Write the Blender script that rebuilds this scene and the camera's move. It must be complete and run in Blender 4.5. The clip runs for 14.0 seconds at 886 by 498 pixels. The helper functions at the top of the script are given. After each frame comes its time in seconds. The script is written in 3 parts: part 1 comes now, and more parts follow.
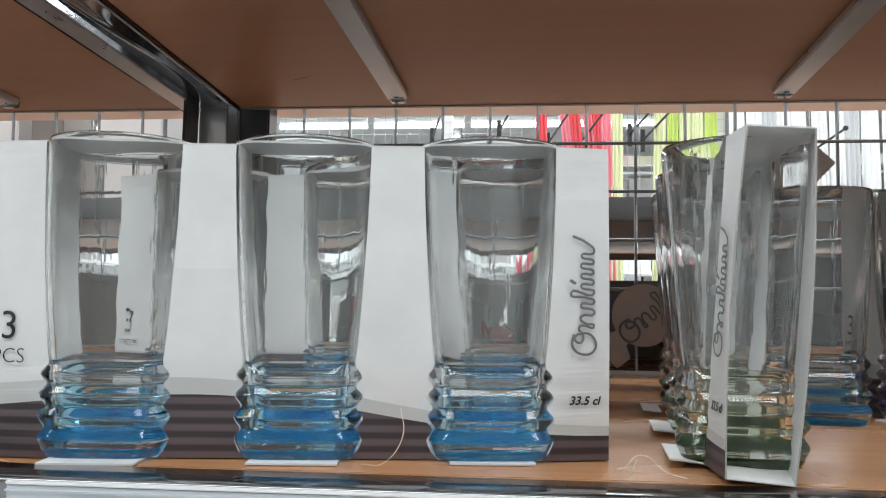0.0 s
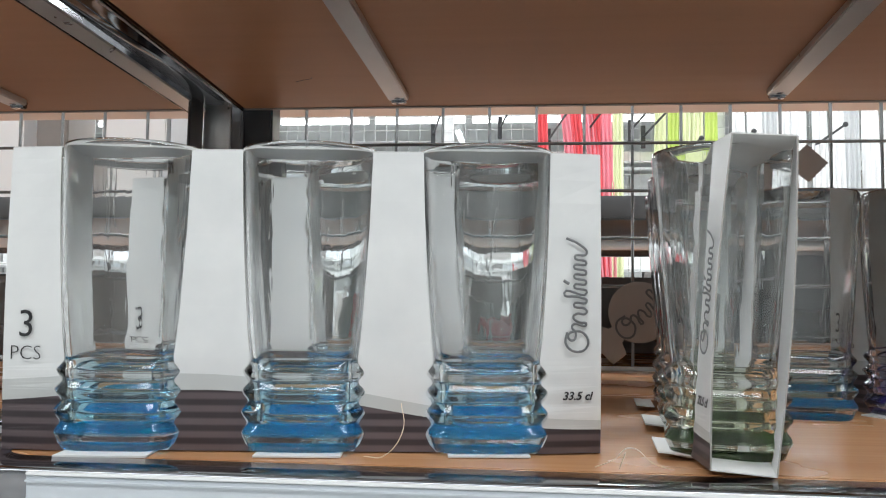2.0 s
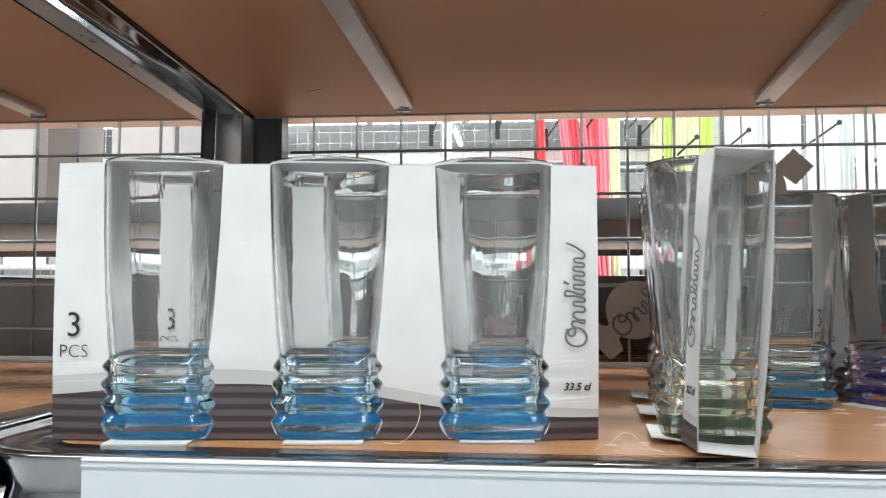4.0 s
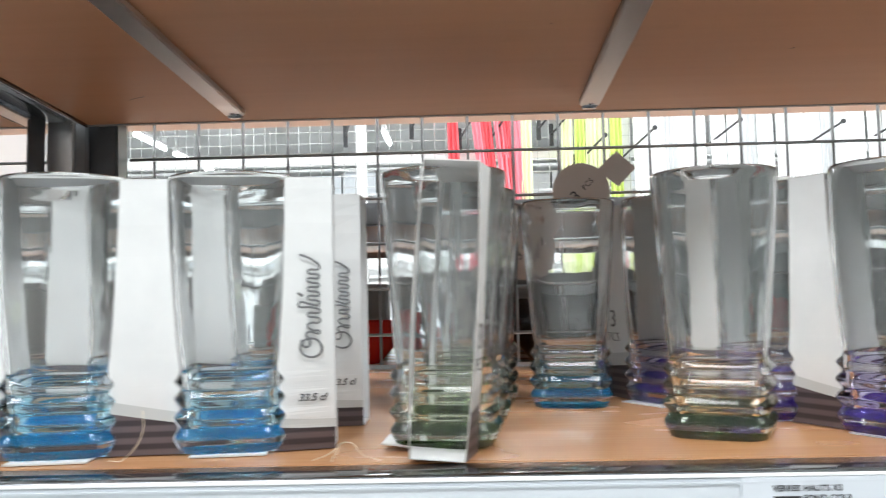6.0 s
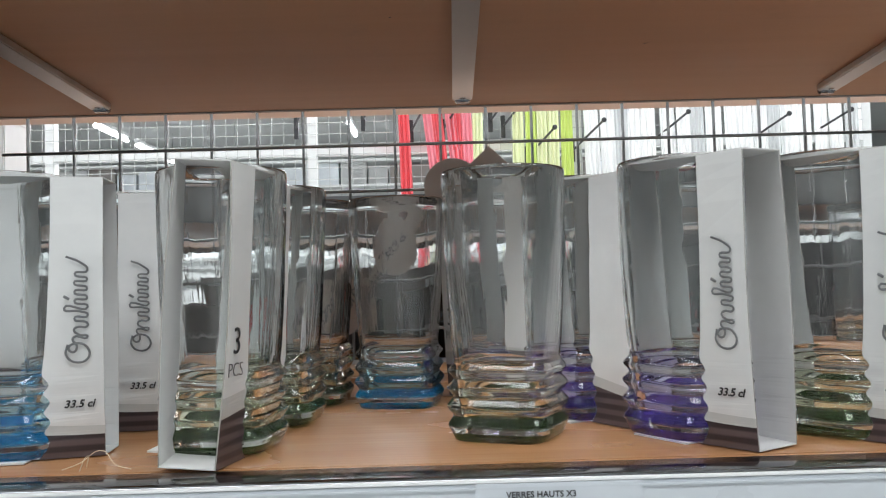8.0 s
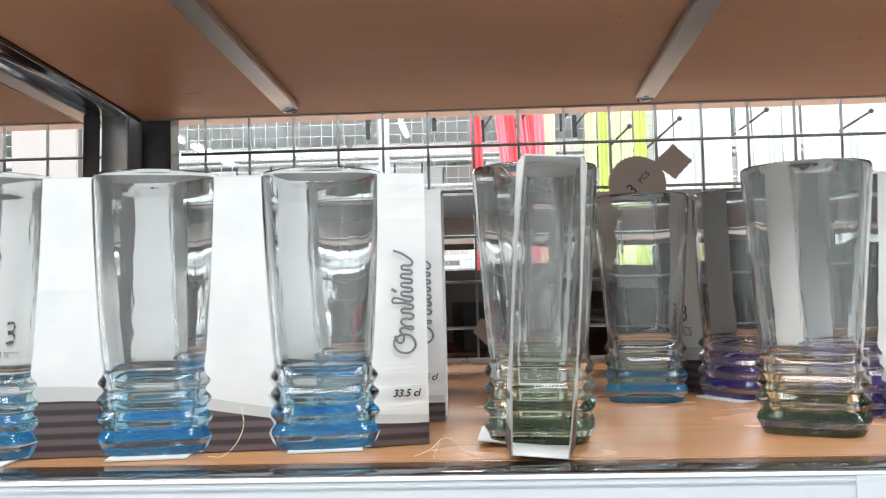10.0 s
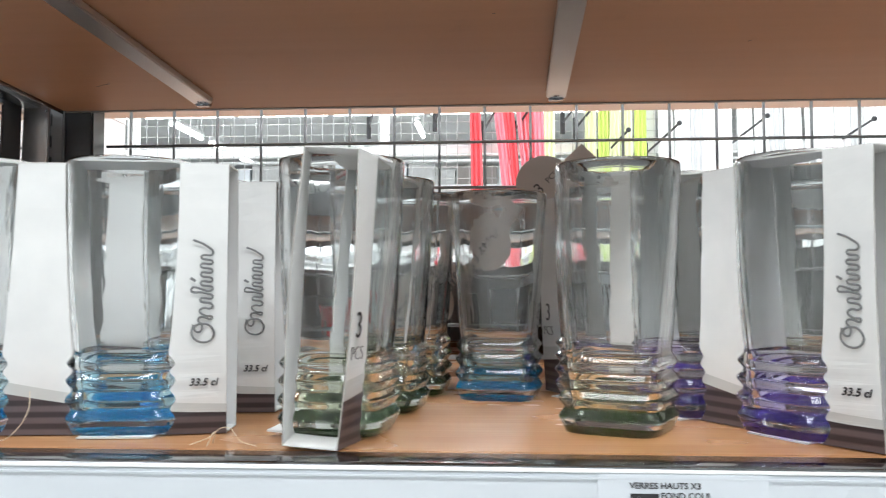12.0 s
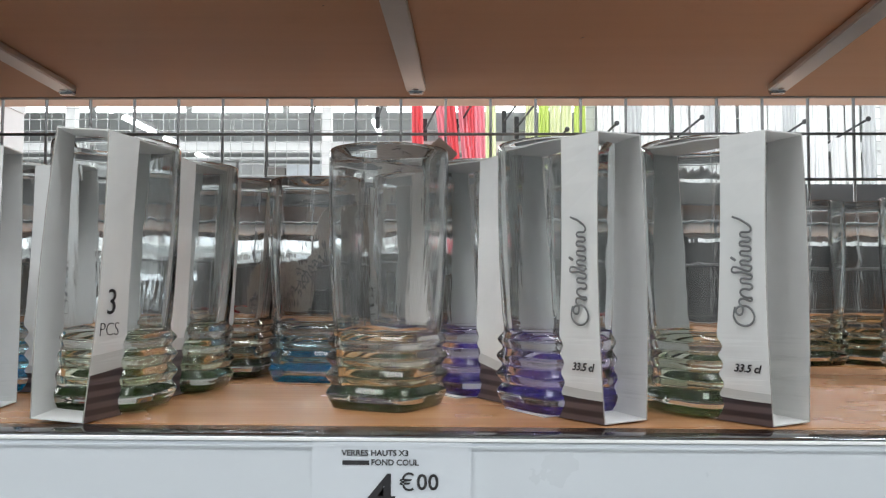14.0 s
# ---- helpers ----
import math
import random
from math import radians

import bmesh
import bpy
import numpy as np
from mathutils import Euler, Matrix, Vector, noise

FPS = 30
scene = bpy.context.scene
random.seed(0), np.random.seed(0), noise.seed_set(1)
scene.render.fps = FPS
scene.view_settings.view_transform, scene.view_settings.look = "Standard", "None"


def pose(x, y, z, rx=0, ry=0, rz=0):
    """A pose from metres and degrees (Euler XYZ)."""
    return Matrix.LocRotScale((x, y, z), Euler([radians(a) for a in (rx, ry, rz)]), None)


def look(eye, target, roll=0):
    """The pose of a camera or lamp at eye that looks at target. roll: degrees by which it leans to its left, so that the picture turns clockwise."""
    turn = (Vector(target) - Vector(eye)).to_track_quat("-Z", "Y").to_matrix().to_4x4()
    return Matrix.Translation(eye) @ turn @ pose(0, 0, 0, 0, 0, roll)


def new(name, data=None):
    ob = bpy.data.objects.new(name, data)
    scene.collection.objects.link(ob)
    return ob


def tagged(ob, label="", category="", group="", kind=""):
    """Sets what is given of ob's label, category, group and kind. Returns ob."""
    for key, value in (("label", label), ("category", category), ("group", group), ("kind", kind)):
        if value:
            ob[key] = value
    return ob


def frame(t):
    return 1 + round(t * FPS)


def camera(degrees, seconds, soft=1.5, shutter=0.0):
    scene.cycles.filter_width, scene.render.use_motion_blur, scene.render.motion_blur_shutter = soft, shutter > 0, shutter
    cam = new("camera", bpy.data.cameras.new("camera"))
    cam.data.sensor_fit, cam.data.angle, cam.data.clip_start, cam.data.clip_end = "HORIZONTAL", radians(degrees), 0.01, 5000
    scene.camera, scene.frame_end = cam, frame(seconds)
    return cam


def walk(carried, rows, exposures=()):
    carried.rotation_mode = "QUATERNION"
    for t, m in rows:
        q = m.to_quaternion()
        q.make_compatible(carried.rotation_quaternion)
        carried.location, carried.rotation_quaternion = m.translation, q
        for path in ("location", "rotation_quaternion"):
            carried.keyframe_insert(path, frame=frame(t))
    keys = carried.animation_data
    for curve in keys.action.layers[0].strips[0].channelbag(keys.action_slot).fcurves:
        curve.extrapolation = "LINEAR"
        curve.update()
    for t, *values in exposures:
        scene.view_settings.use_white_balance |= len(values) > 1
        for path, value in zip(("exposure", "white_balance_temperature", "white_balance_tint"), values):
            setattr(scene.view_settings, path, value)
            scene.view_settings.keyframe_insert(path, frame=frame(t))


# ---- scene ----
cam = camera(55.0, 14.0, 1.1, 0.3)
PATH = [
    (0, (0.118, -0.307, 1.278), (-0.084, 1.678, 1.406), 0.6),
    (0.5, (0.12, -0.307, 1.279), (-0.079, 1.679, 1.405), 0.8),
    (1, (0.119, -0.311, 1.279), (-0.082, 1.675, 1.401), 0.8),
    (1.5, (0.121, -0.316, 1.28), (-0.083, 1.67, 1.4), 0.6),
    (2, (0.121, -0.324, 1.28), (-0.084, 1.662, 1.397), 0.6),
    (2.5, (0.118, -0.331, 1.28), (-0.082, 1.656, 1.392), 0.7),
    (5, (0.119, -0.377, 1.283), (-0.054, 1.612, 1.402), -0.9),
    (5.5, (0.156, -0.377, 1.297), (0.032, 1.616, 1.417), -1.2),
    (6, (0.228, -0.361, 1.286), (0.176, 1.635, 1.397), -1.3),
    (6.5, (0.294, -0.351, 1.292), (0.305, 1.647, 1.39), -0.8),
    (7, (0.316, -0.348, 1.294), (0.322, 1.65, 1.393), -1.1),
    (7.5, (0.323, -0.347, 1.291), (0.335, 1.651, 1.385), -1.3),
    (8, (0.333, -0.35, 1.289), (0.347, 1.648, 1.378), -1.6),
    (8.5, (0.341, -0.367, 1.297), (0.361, 1.631, 1.387), -1.4),
    (9, (0.297, -0.362, 1.289), (0.296, 1.637, 1.376), -1.5),
    (9.2, (0.265, -0.359, 1.29), (0.24, 1.639, 1.377), -1.7),
    (10.2, (0.182, -0.362, 1.289), (0.082, 1.635, 1.383), -1.1),
    (11.3, (0.234, -0.361, 1.288), (0.075, 1.632, 1.388), -0.2),
    (11.5, (0.255, -0.361, 1.288), (0.109, 1.631, 1.387), 0.0),
    (12, (0.305, -0.355, 1.283), (0.17, 1.638, 1.379), -0.1),
    (12.5, (0.35, -0.354, 1.279), (0.253, 1.641, 1.376), 0.5),
    (13, (0.407, -0.355, 1.273), (0.334, 1.641, 1.366), 0.5),
    (13.5, (0.427, -0.363, 1.275), (0.377, 1.634, 1.365), 0.3),
    (14, (0.414, -0.367, 1.273), (0.369, 1.63, 1.366), 0.2),
]
walk(cam, [(t, look(eye, target, roll)) for t, eye, target, roll in PATH],
     exposures=[(0, -0.5), (2.0, -0.4), (2.5, -0.2), (5, 0.02), (5.5, 0.18), (6.5, -0.12), (7.0, -0.33), (7.5, -0.40), (8, -0.5), (9.0, -0.34), (9.2, -0.2), (11.5, 0.28), (12, 0.05), (13.5, -0.45), (14, -0.45)])

# ---- world and lamps ----
world = bpy.data.worlds.new("store_air")
scene.world = world
world.use_nodes = True
world.node_tree.nodes["Background"].inputs[0].default_value = (0.9, 0.95, 1.0, 1)
world.node_tree.nodes["Background"].inputs[1].default_value = 0.05
scene.cycles.max_bounces = scene.cycles.transmission_bounces = 24


def strip_lamp(x, y, z, along, across, watts):
    lamp = bpy.data.lights.new("fluorescent_lamp", "AREA")
    lamp.shape, lamp.size, lamp.size_y, lamp.energy, lamp.color = "RECTANGLE", along, across, watts, (0.95, 0.98, 1.0)
    ob = new("fluorescent_lamp", lamp)
    ob.matrix_world = pose(x, y, z)
    return ob


strip_lamp(0.4, -1.3, 3.7, 9.0, 0.5, 205)
strip_lamp(0.6, 2.3, 3.7, 9.0, 0.5, 360)
strip_lamp(0.0, 6.0, 3.7, 12.0, 0.5, 700)
strip_lamp(-1.0, 11.0, 3.7, 14.0, 0.6, 900)

# ---- materials ----


def material(name):
    m = bpy.data.materials.new(name)
    m.use_nodes = True
    t = m.node_tree
    return m, t, t.nodes["Principled BSDF"]


def node(t, kind, **sets):
    n = t.nodes.new(kind)
    for k, v in sets.items():
        n.inputs[k.replace("_", " ")].default_value = v
    return n


def math_node(t, op, a, b=None):
    n = t.nodes.new("ShaderNodeMath")
    n.operation = op
    for i, v in enumerate((a, b)):
        if v is None:
            continue
        if isinstance(v, (int, float)):
            n.inputs[i].default_value = v
        else:
            t.links.new(v, n.inputs[i])
    return n.outputs[0]


def ramp(t, fac, stops, mode="LINEAR"):
    r = t.nodes.new("ShaderNodeValToRGB")
    r.color_ramp.interpolation = mode
    e = r.color_ramp.elements
    while len(e) < len(stops):
        e.new(0.5)
    for el, (p, c) in zip(e, stops):
        el.position, el.color = p, (*c, 1) if len(c) == 3 else c
    if fac is not None:
        t.links.new(fac, r.inputs[0])
    return r.outputs[0]


def mix(t, fac, a, b):
    m = t.nodes.new("ShaderNodeMix")
    m.data_type = "RGBA"
    for i, v in ((0, fac), (6, a), (7, b)):
        if isinstance(v, (int, float)):
            m.inputs[i].default_value = v
        elif isinstance(v, tuple):
            m.inputs[i].default_value = (*v, 1)
        else:
            t.links.new(v, m.inputs[i])
    return m.outputs[2]


def coords(t, scale=(1, 1, 1)):
    c = t.nodes.new("ShaderNodeTexCoord")
    mp = node(t, "ShaderNodeMapping", Scale=scale)
    t.links.new(c.outputs["Object"], mp.inputs[0])
    return mp.outputs[0]


def noise_of(t, vec, scale, detail=4, rough=0.55):
    n = node(t, "ShaderNodeTexNoise", Scale=scale, Detail=detail, Roughness=rough)
    t.links.new(vec, n.inputs["Vector"])
    return n.outputs["Fac"]


def bump(t, bsdf, height, strength, distance=0.001):
    b = node(t, "ShaderNodeBump", Strength=strength, Distance=distance)
    t.links.new(height, b.inputs["Height"])
    t.links.new(b.outputs[0], bsdf.inputs["Normal"])


def plain(name, rgb, rough, metal=0.0, vary=0.12, scale=60.0, relief=0.1):
    """A surface of one colour with two scales of wear."""
    m, t, b = material(name)
    v = coords(t)
    big, small = noise_of(t, v, scale * 0.12, 3), noise_of(t, v, scale, 5)
    f = math_node(t, "ADD", math_node(t, "MULTIPLY", big, 0.6), math_node(t, "MULTIPLY", small, 0.4))
    lo, hi = tuple(c * (1 - vary) for c in rgb), tuple(min(1, c * (1 + vary)) for c in rgb)
    t.links.new(ramp(t, f, [(0.3, lo), (0.7, hi)]), b.inputs["Base Color"])
    r = math_node(t, "ADD", math_node(t, "MULTIPLY", math_node(t, "SUBTRACT", small, 0.5), rough * 0.5), rough)
    t.links.new(r, b.inputs["Roughness"])
    b.inputs["Metallic"].default_value = metal
    if relief:
        bump(t, b, small, relief, 0.0004)
    return m


def wood_material(name, dark, light, scale=1.0, rough=(0.20, 0.32)):
    """Beech-coloured laminate with a fine straight grain and a few stains."""
    m, t, b = material(name)
    grain = noise_of(t, coords(t, (6 * scale, 160 * scale, 60)), 1.0, 6, 0.6)
    cloud = noise_of(t, coords(t, (5, 9, 5)), 1.0, 3)
    stain = noise_of(t, coords(t), 14.0, 5, 0.7)
    f = math_node(t, "ADD", math_node(t, "MULTIPLY", grain, 0.5), math_node(t, "MULTIPLY", cloud, 0.5))
    c = ramp(t, f, [(0.32, dark), (0.68, light)])
    c = mix(t, math_node(t, "MULTIPLY", ramp(t, stain, [(0.62, (0, 0, 0)), (0.8, (1, 1, 1))]), 0.25), c, tuple(x * 0.55 for x in dark))
    t.links.new(c, b.inputs["Base Color"])
    t.links.new(ramp(t, cloud, [(0.3, (rough[0],) * 3), (0.7, (rough[1],) * 3)]), b.inputs["Roughness"])
    bump(t, b, grain, 0.05, 0.0004)
    return m


def tinted_glass(name, middle, pale):
    """Clear glass with a faint tint above the foot that fades upwards."""
    m, t, b = material(name)
    c = t.nodes.new("ShaderNodeTexCoord")
    s = t.nodes.new("ShaderNodeSeparateXYZ")
    t.links.new(c.outputs["Object"], s.inputs[0])
    h = math_node(t, "MULTIPLY", s.outputs[2], 10.0)
    clear = (0.95, 0.965, 0.965)
    t.links.new(ramp(t, h, [(0.0, clear), (0.10, clear), (0.135, middle), (0.23, middle), (0.36, pale), (0.46, clear)]), b.inputs["Base Color"])
    b.inputs["Roughness"].default_value = 0.0
    b.inputs["IOR"].default_value = 1.46
    b.inputs["Transmission Weight"].default_value = 1.0
    wob = math_node(t, "ADD", noise_of(t, coords(t, (1, 1, 0.12)), 150.0, 2), math_node(t, "MULTIPLY", noise_of(t, coords(t, (1, 1, 0.5)), 45.0, 2), 1.5))
    fine = noise_of(t, coords(t, (1, 1, 0.08)), 380.0, 2)
    bump(t, b, math_node(t, "ADD", wob, math_node(t, "MULTIPLY", fine, 0.2)), 0.08, 0.0016)
    return m


def carton_print():
    """White card printed with a brown striped wave along its foot."""
    m, t, b = material("printed_card")
    c = t.nodes.new("ShaderNodeTexCoord")
    s = t.nodes.new("ShaderNodeSeparateXYZ")
    t.links.new(c.outputs["Object"], s.inputs[0])
    x = math_node(t, "DIVIDE", s.outputs[0], 0.291)
    z = math_node(t, "MULTIPLY", s.outputs[2], 20.0)
    wave = ramp(t, x, [(0.0, (0.46,) * 3), (0.12, (0.54,) * 3), (0.32, (0.60,) * 3), (0.45, (0.56,) * 3), (0.6, (0.44,) * 3), (0.72, (0.32,) * 3), (0.9, (0.235,) * 3), (1.0, (0.23,) * 3)], "B_SPLINE")
    band = ramp(t, x, [(0.0, (0.20,) * 3), (0.45, (0.14,) * 3), (1.0, (0.09,) * 3)])
    brown = math_node(t, "LESS_THAN", z, wave)
    grey = math_node(t, "LESS_THAN", z, math_node(t, "ADD", wave, band))
    stripe = math_node(t, "SINE", math_node(t, "MULTIPLY", s.outputs[2], 1013.0))
    striped = ramp(t, math_node(t, "ADD", math_node(t, "MULTIPLY", stripe, 0.5), 0.5), [(0.25, (0.034, 0.024, 0.028)), (0.75, (0.105, 0.080, 0.085))])
    soil = noise_of(t, coords(t), 35.0, 5)
    white = ramp(t, soil, [(0.3, (0.67, 0.68, 0.68)), (0.7, (0.74, 0.745, 0.74))])
    col = mix(t, brown, mix(t, grey, white, (0.52, 0.53, 0.52)), striped)
    t.links.new(col, b.inputs["Base Color"])
    b.inputs["Roughness"].default_value = 0.42
    bump(t, b, noise_of(t, coords(t), 25.0, 3), 0.03, 0.002)
    return m


WOOD = wood_material("beech_laminate", (0.41, 0.195, 0.083), (0.54, 0.28, 0.135))
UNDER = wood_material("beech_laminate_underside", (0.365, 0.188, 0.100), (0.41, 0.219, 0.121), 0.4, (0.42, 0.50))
CHROME = plain("polished_steel", (0.22, 0.225, 0.24), 0.10, 1.0, 0.18, 90, 0.03)
STEEL = plain("brushed_steel", (0.60, 0.60, 0.60), 0.30, 1.0, 0.08, 40, 0.03)
ZINC = plain("zinc_wire", (0.27, 0.275, 0.28), 0.38, 1.0, 0.2, 300, 0.1)
BLACK = plain("black_enamel", (0.022, 0.023, 0.026), 0.32, 0.0, 0.3, 80, 0.1)
PLASTIC = plain("pale_plastic", (0.57, 0.61, 0.655), 0.30, 0.0, 0.03, 25, 0.02)
WHITE_PLASTIC = plain("white_plastic", (0.84, 0.85, 0.86), 0.25, 0.0, 0.02, 40, 0.0)
PAPER = plain("white_paper", (0.59, 0.63, 0.68), 0.5, 0.0, 0.02, 60, 0.02)
CARD = plain("raw_card", (0.63, 0.63, 0.625), 0.75, 0.0, 0.06, 90, 0.15)
# cut edges: card colour darkened to paint in the thin shadow outline
SHADED_CARD_EDGE = plain("shaded_cut_card_edge", (0.36, 0.34, 0.32), 0.85, 0.0, 0.15, 200, 0.1)
BROWN_CARD = plain("grey_brown_card", (0.47, 0.43, 0.40), 0.7, 0.0, 0.06, 60, 0.1)
PRINT = carton_print()
INK = plain("black_ink", (0.015, 0.015, 0.018), 0.5, 0.0, 0.1, 50, 0)
GREY_INK = plain("grey_ink", (0.17, 0.175, 0.18), 0.5, 0.0, 0.1, 50, 0)
BLUE = tinted_glass("blue_foot_glass", (0.58, 0.87, 0.96), (0.90, 0.955, 0.965))
GREEN = tinted_glass("green_foot_glass", (0.84, 0.87, 0.75), (0.93, 0.95, 0.92))
PURPLE = tinted_glass("violet_foot_glass", (0.80, 0.76, 0.93), (0.93, 0.93, 0.96))


def colour_layer(name, dark, bright):
    """The glossy coloured layer fused into the foot of a tumbler, uneven like poured glass."""
    m, t, b = material(name)
    n = noise_of(t, coords(t, (1, 1, 2)), 130.0, 3)
    t.links.new(ramp(t, n, [(0.38, dark), (0.62, bright)]), b.inputs["Base Color"])
    b.inputs["Roughness"].default_value = 0.06
    b.inputs["IOR"].default_value = 1.12
    b.inputs["Transmission Weight"].default_value = 0.88
    bump(t, b, noise_of(t, coords(t, (1, 1, 1)), 260.0, 2), 0.5, 0.002)
    return m


BLUE_LAYER = colour_layer("blue_layer", (0.0, 0.33, 0.72), (0.0, 0.58, 0.92))
GREEN_LAYER = colour_layer("green_layer", (0.012, 0.050, 0.006), (0.10, 0.20, 0.045))
VIOLET_LAYER = colour_layer("violet_layer", (0.06, 0.02, 0.36), (0.18, 0.10, 0.66))
WHITE_WALL = plain("white_wall_paint", (0.78, 0.79, 0.79), 0.6, 0.0, 0.05, 4, 0.05)
GREY_WALL = plain("pale_grey_paint", (0.66, 0.68, 0.68), 0.6, 0.0, 0.08, 3, 0.05)
FLOOR = plain("pale_floor_tiles", (0.74, 0.74, 0.72), 0.25, 0.0, 0.1, 6, 0.02)
WHITE_WIRE = plain("white_coated_wire", (0.66, 0.67, 0.67), 0.4, 0.0, 0.05, 50, 0.05)
RACK_WIRE = plain("dull_grey_wire", (0.46, 0.47, 0.47), 0.45, 0.0, 0.1, 50, 0.05)
GREY_METAL = plain("grey_enamel", (0.17, 0.18, 0.19), 0.4, 0.0, 0.15, 30, 0.1)
PINK_BOARD = plain("pale_pink_board", (0.86, 0.79, 0.76), 0.6, 0.0, 0.06, 20, 0.05)
RED_GLAZE = plain("red_glaze", (0.55, 0.02, 0.015), 0.15, 0.0, 0.1, 30, 0)
BLACK_GLAZE = plain("black_glaze", (0.012, 0.012, 0.014), 0.12, 0.0, 0.2, 30, 0)
DARK_BOX = plain("dark_packaging", (0.035, 0.035, 0.04), 0.45, 0.0, 0.3, 30, 0.1)
GREY_BOX = plain("grey_packaging", (0.24, 0.22, 0.21), 0.6, 0.0, 0.15, 30, 0.1)
LIGHT_BOX = plain("light_grey_packaging", (0.46, 0.47, 0.47), 0.55, 0.0, 0.15, 30, 0.1)
PALE_BOX = plain("pale_packaging", (0.68, 0.72, 0.76), 0.5, 0.0, 0.1, 30, 0.1)
FIBRE = plain("pale_fibre", (0.75, 0.62, 0.45), 0.7, 0.0, 0.1, 200, 0)
TUBE, _t, _b = material("lit_tube")
_b.inputs["Emission Color"].default_value = (0.95, 0.98, 1.0, 1)
_b.inputs["Emission Strength"].default_value = 9.0


def cloth(name, rgb):
    m, t, b = material(name)
    v = coords(t, (1, 1, 0.06))
    f = noise_of(t, v, 45.0, 4)
    t.links.new(ramp(t, f, [(0.3, tuple(c * 0.78 for c in rgb)), (0.7, rgb)]), b.inputs["Base Color"])
    b.inputs["Roughness"].default_value = 0.7
    bump(t, b, noise_of(t, coords(t), 700.0, 2), 0.2, 0.0005)
    return m


RED_CLOTH, PINK_CLOTH = cloth("red_cloth", (0.76, 0.10, 0.12)), cloth("pink_cloth", (0.84, 0.29, 0.35))
LIME_CLOTH, CREAM_CLOTH = cloth("lime_cloth", (0.60, 0.73, 0.20)), cloth("pale_lime_cloth", (0.79, 0.83, 0.53))
WHITE_CLOTH, PALE_CLOTH = cloth("white_cloth", (0.86, 0.87, 0.87)), cloth("pale_grey_cloth", (0.62, 0.64, 0.65))

# ---- mesh helpers ----


def part(name, bm, mat, parent=None, label="", smooth=False):
    me = bpy.data.meshes.new(name)
    bm.to_mesh(me)
    bm.free()
    for m in (mat if isinstance(mat, (list, tuple)) else (mat,)):
        me.materials.append(m)
    for p in me.polygons:
        p.use_smooth = smooth
    ob = new(name, me)
    ob.parent = parent
    if label:
        tagged(ob, label)
    return ob


def empty(name, m=Matrix()):
    ob = new(name)
    ob.empty_display_size = 0.02
    ob.matrix_basis = m
    return ob


def box(x0, x1, y0, y1, z0, z1, bevel=0.0, bm=None):
    bm = bm or bmesh.new()
    made = bmesh.ops.create_cube(bm, size=1.0)["verts"]
    for v in made:
        v.co = ((x0 + x1) / 2 + v.co.x * (x1 - x0), (y0 + y1) / 2 + v.co.y * (y1 - y0), (z0 + z1) / 2 + v.co.z * (z1 - z0))
    if bevel:
        edges = {e for v in made for e in v.link_edges}
        bmesh.ops.bevel(bm, geom=list(edges), offset=bevel, segments=2, affect="EDGES")
    return bm


def rod(a, b, r, sides=8, bm=None):
    bm = bm or bmesh.new()
    a, b = Vector(a), Vector(b)
    m = Matrix.Translation((a + b) / 2) @ (b - a).to_track_quat("Z", "Y").to_matrix().to_4x4()
    bmesh.ops.create_cone(bm, cap_ends=True, segments=sides, radius1=r, radius2=r, depth=(b - a).length, matrix=m)
    return bm


def slab(outline, z0, z1):
    bm = bmesh.new()
    lo = [bm.verts.new((x, y, z0)) for x, y in outline]
    hi = [bm.verts.new((x, y, z1)) for x, y in outline]
    bm.faces.new(hi)
    bm.faces.new(lo[::-1])
    n = len(outline)
    for i in range(n):
        j = (i + 1) % n
        bm.faces.new((lo[i], lo[j], hi[j], hi[i]))
    bmesh.ops.recalc_face_normals(bm, faces=bm.faces)
    return bm


def sweep(path, profile):
    """A moulding: the profile (inward, z) carried along a plan path whose inside lies on its left."""
    bm = bmesh.new()
    rings = []
    for i, p in enumerate(path):
        a, b = Vector(path[max(i - 1, 0)]), Vector(path[min(i + 1, len(path) - 1)])
        d = (b - a).normalized()
        inward = Vector((-d.y, d.x))
        rings.append([bm.verts.new((p[0] + inward.x * u, p[1] + inward.y * u, z)) for u, z in profile])
    for r, s in zip(rings, rings[1:]):
        for i in range(len(profile)):
            j = (i + 1) % len(profile)
            bm.faces.new((r[i], s[i], s[j], r[j]))
    bm.faces.new(rings[0][::-1])
    bm.faces.new(rings[-1])
    bmesh.ops.recalc_face_normals(bm, faces=bm.faces)
    return bm


def arc(cx, cy, r, a0, a1, n=8):
    return [(cx + r * math.cos(radians(a0 + (a1 - a0) * i / n)), cy + r * math.sin(radians(a0 + (a1 - a0) * i / n))) for i in range(n + 1)]


def mesh_from(ob):
    """The mesh of a curve or text object, which is then removed."""
    dg = bpy.context.evaluated_depsgraph_get()
    me = bpy.data.meshes.new_from_object(ob.evaluated_get(dg))
    bpy.data.objects.remove(ob)
    return me


def letters(body, size, shear=0.0, fat=0.0):
    cu = bpy.data.curves.new("letters", "FONT")
    cu.body, cu.size, cu.shear, cu.offset = body, size, shear, fat
    cu.extrude, cu.resolution_u = 0.0001, 3
    cu.align_x, cu.align_y = "CENTER", "CENTER"
    return mesh_from(new("letters", cu))


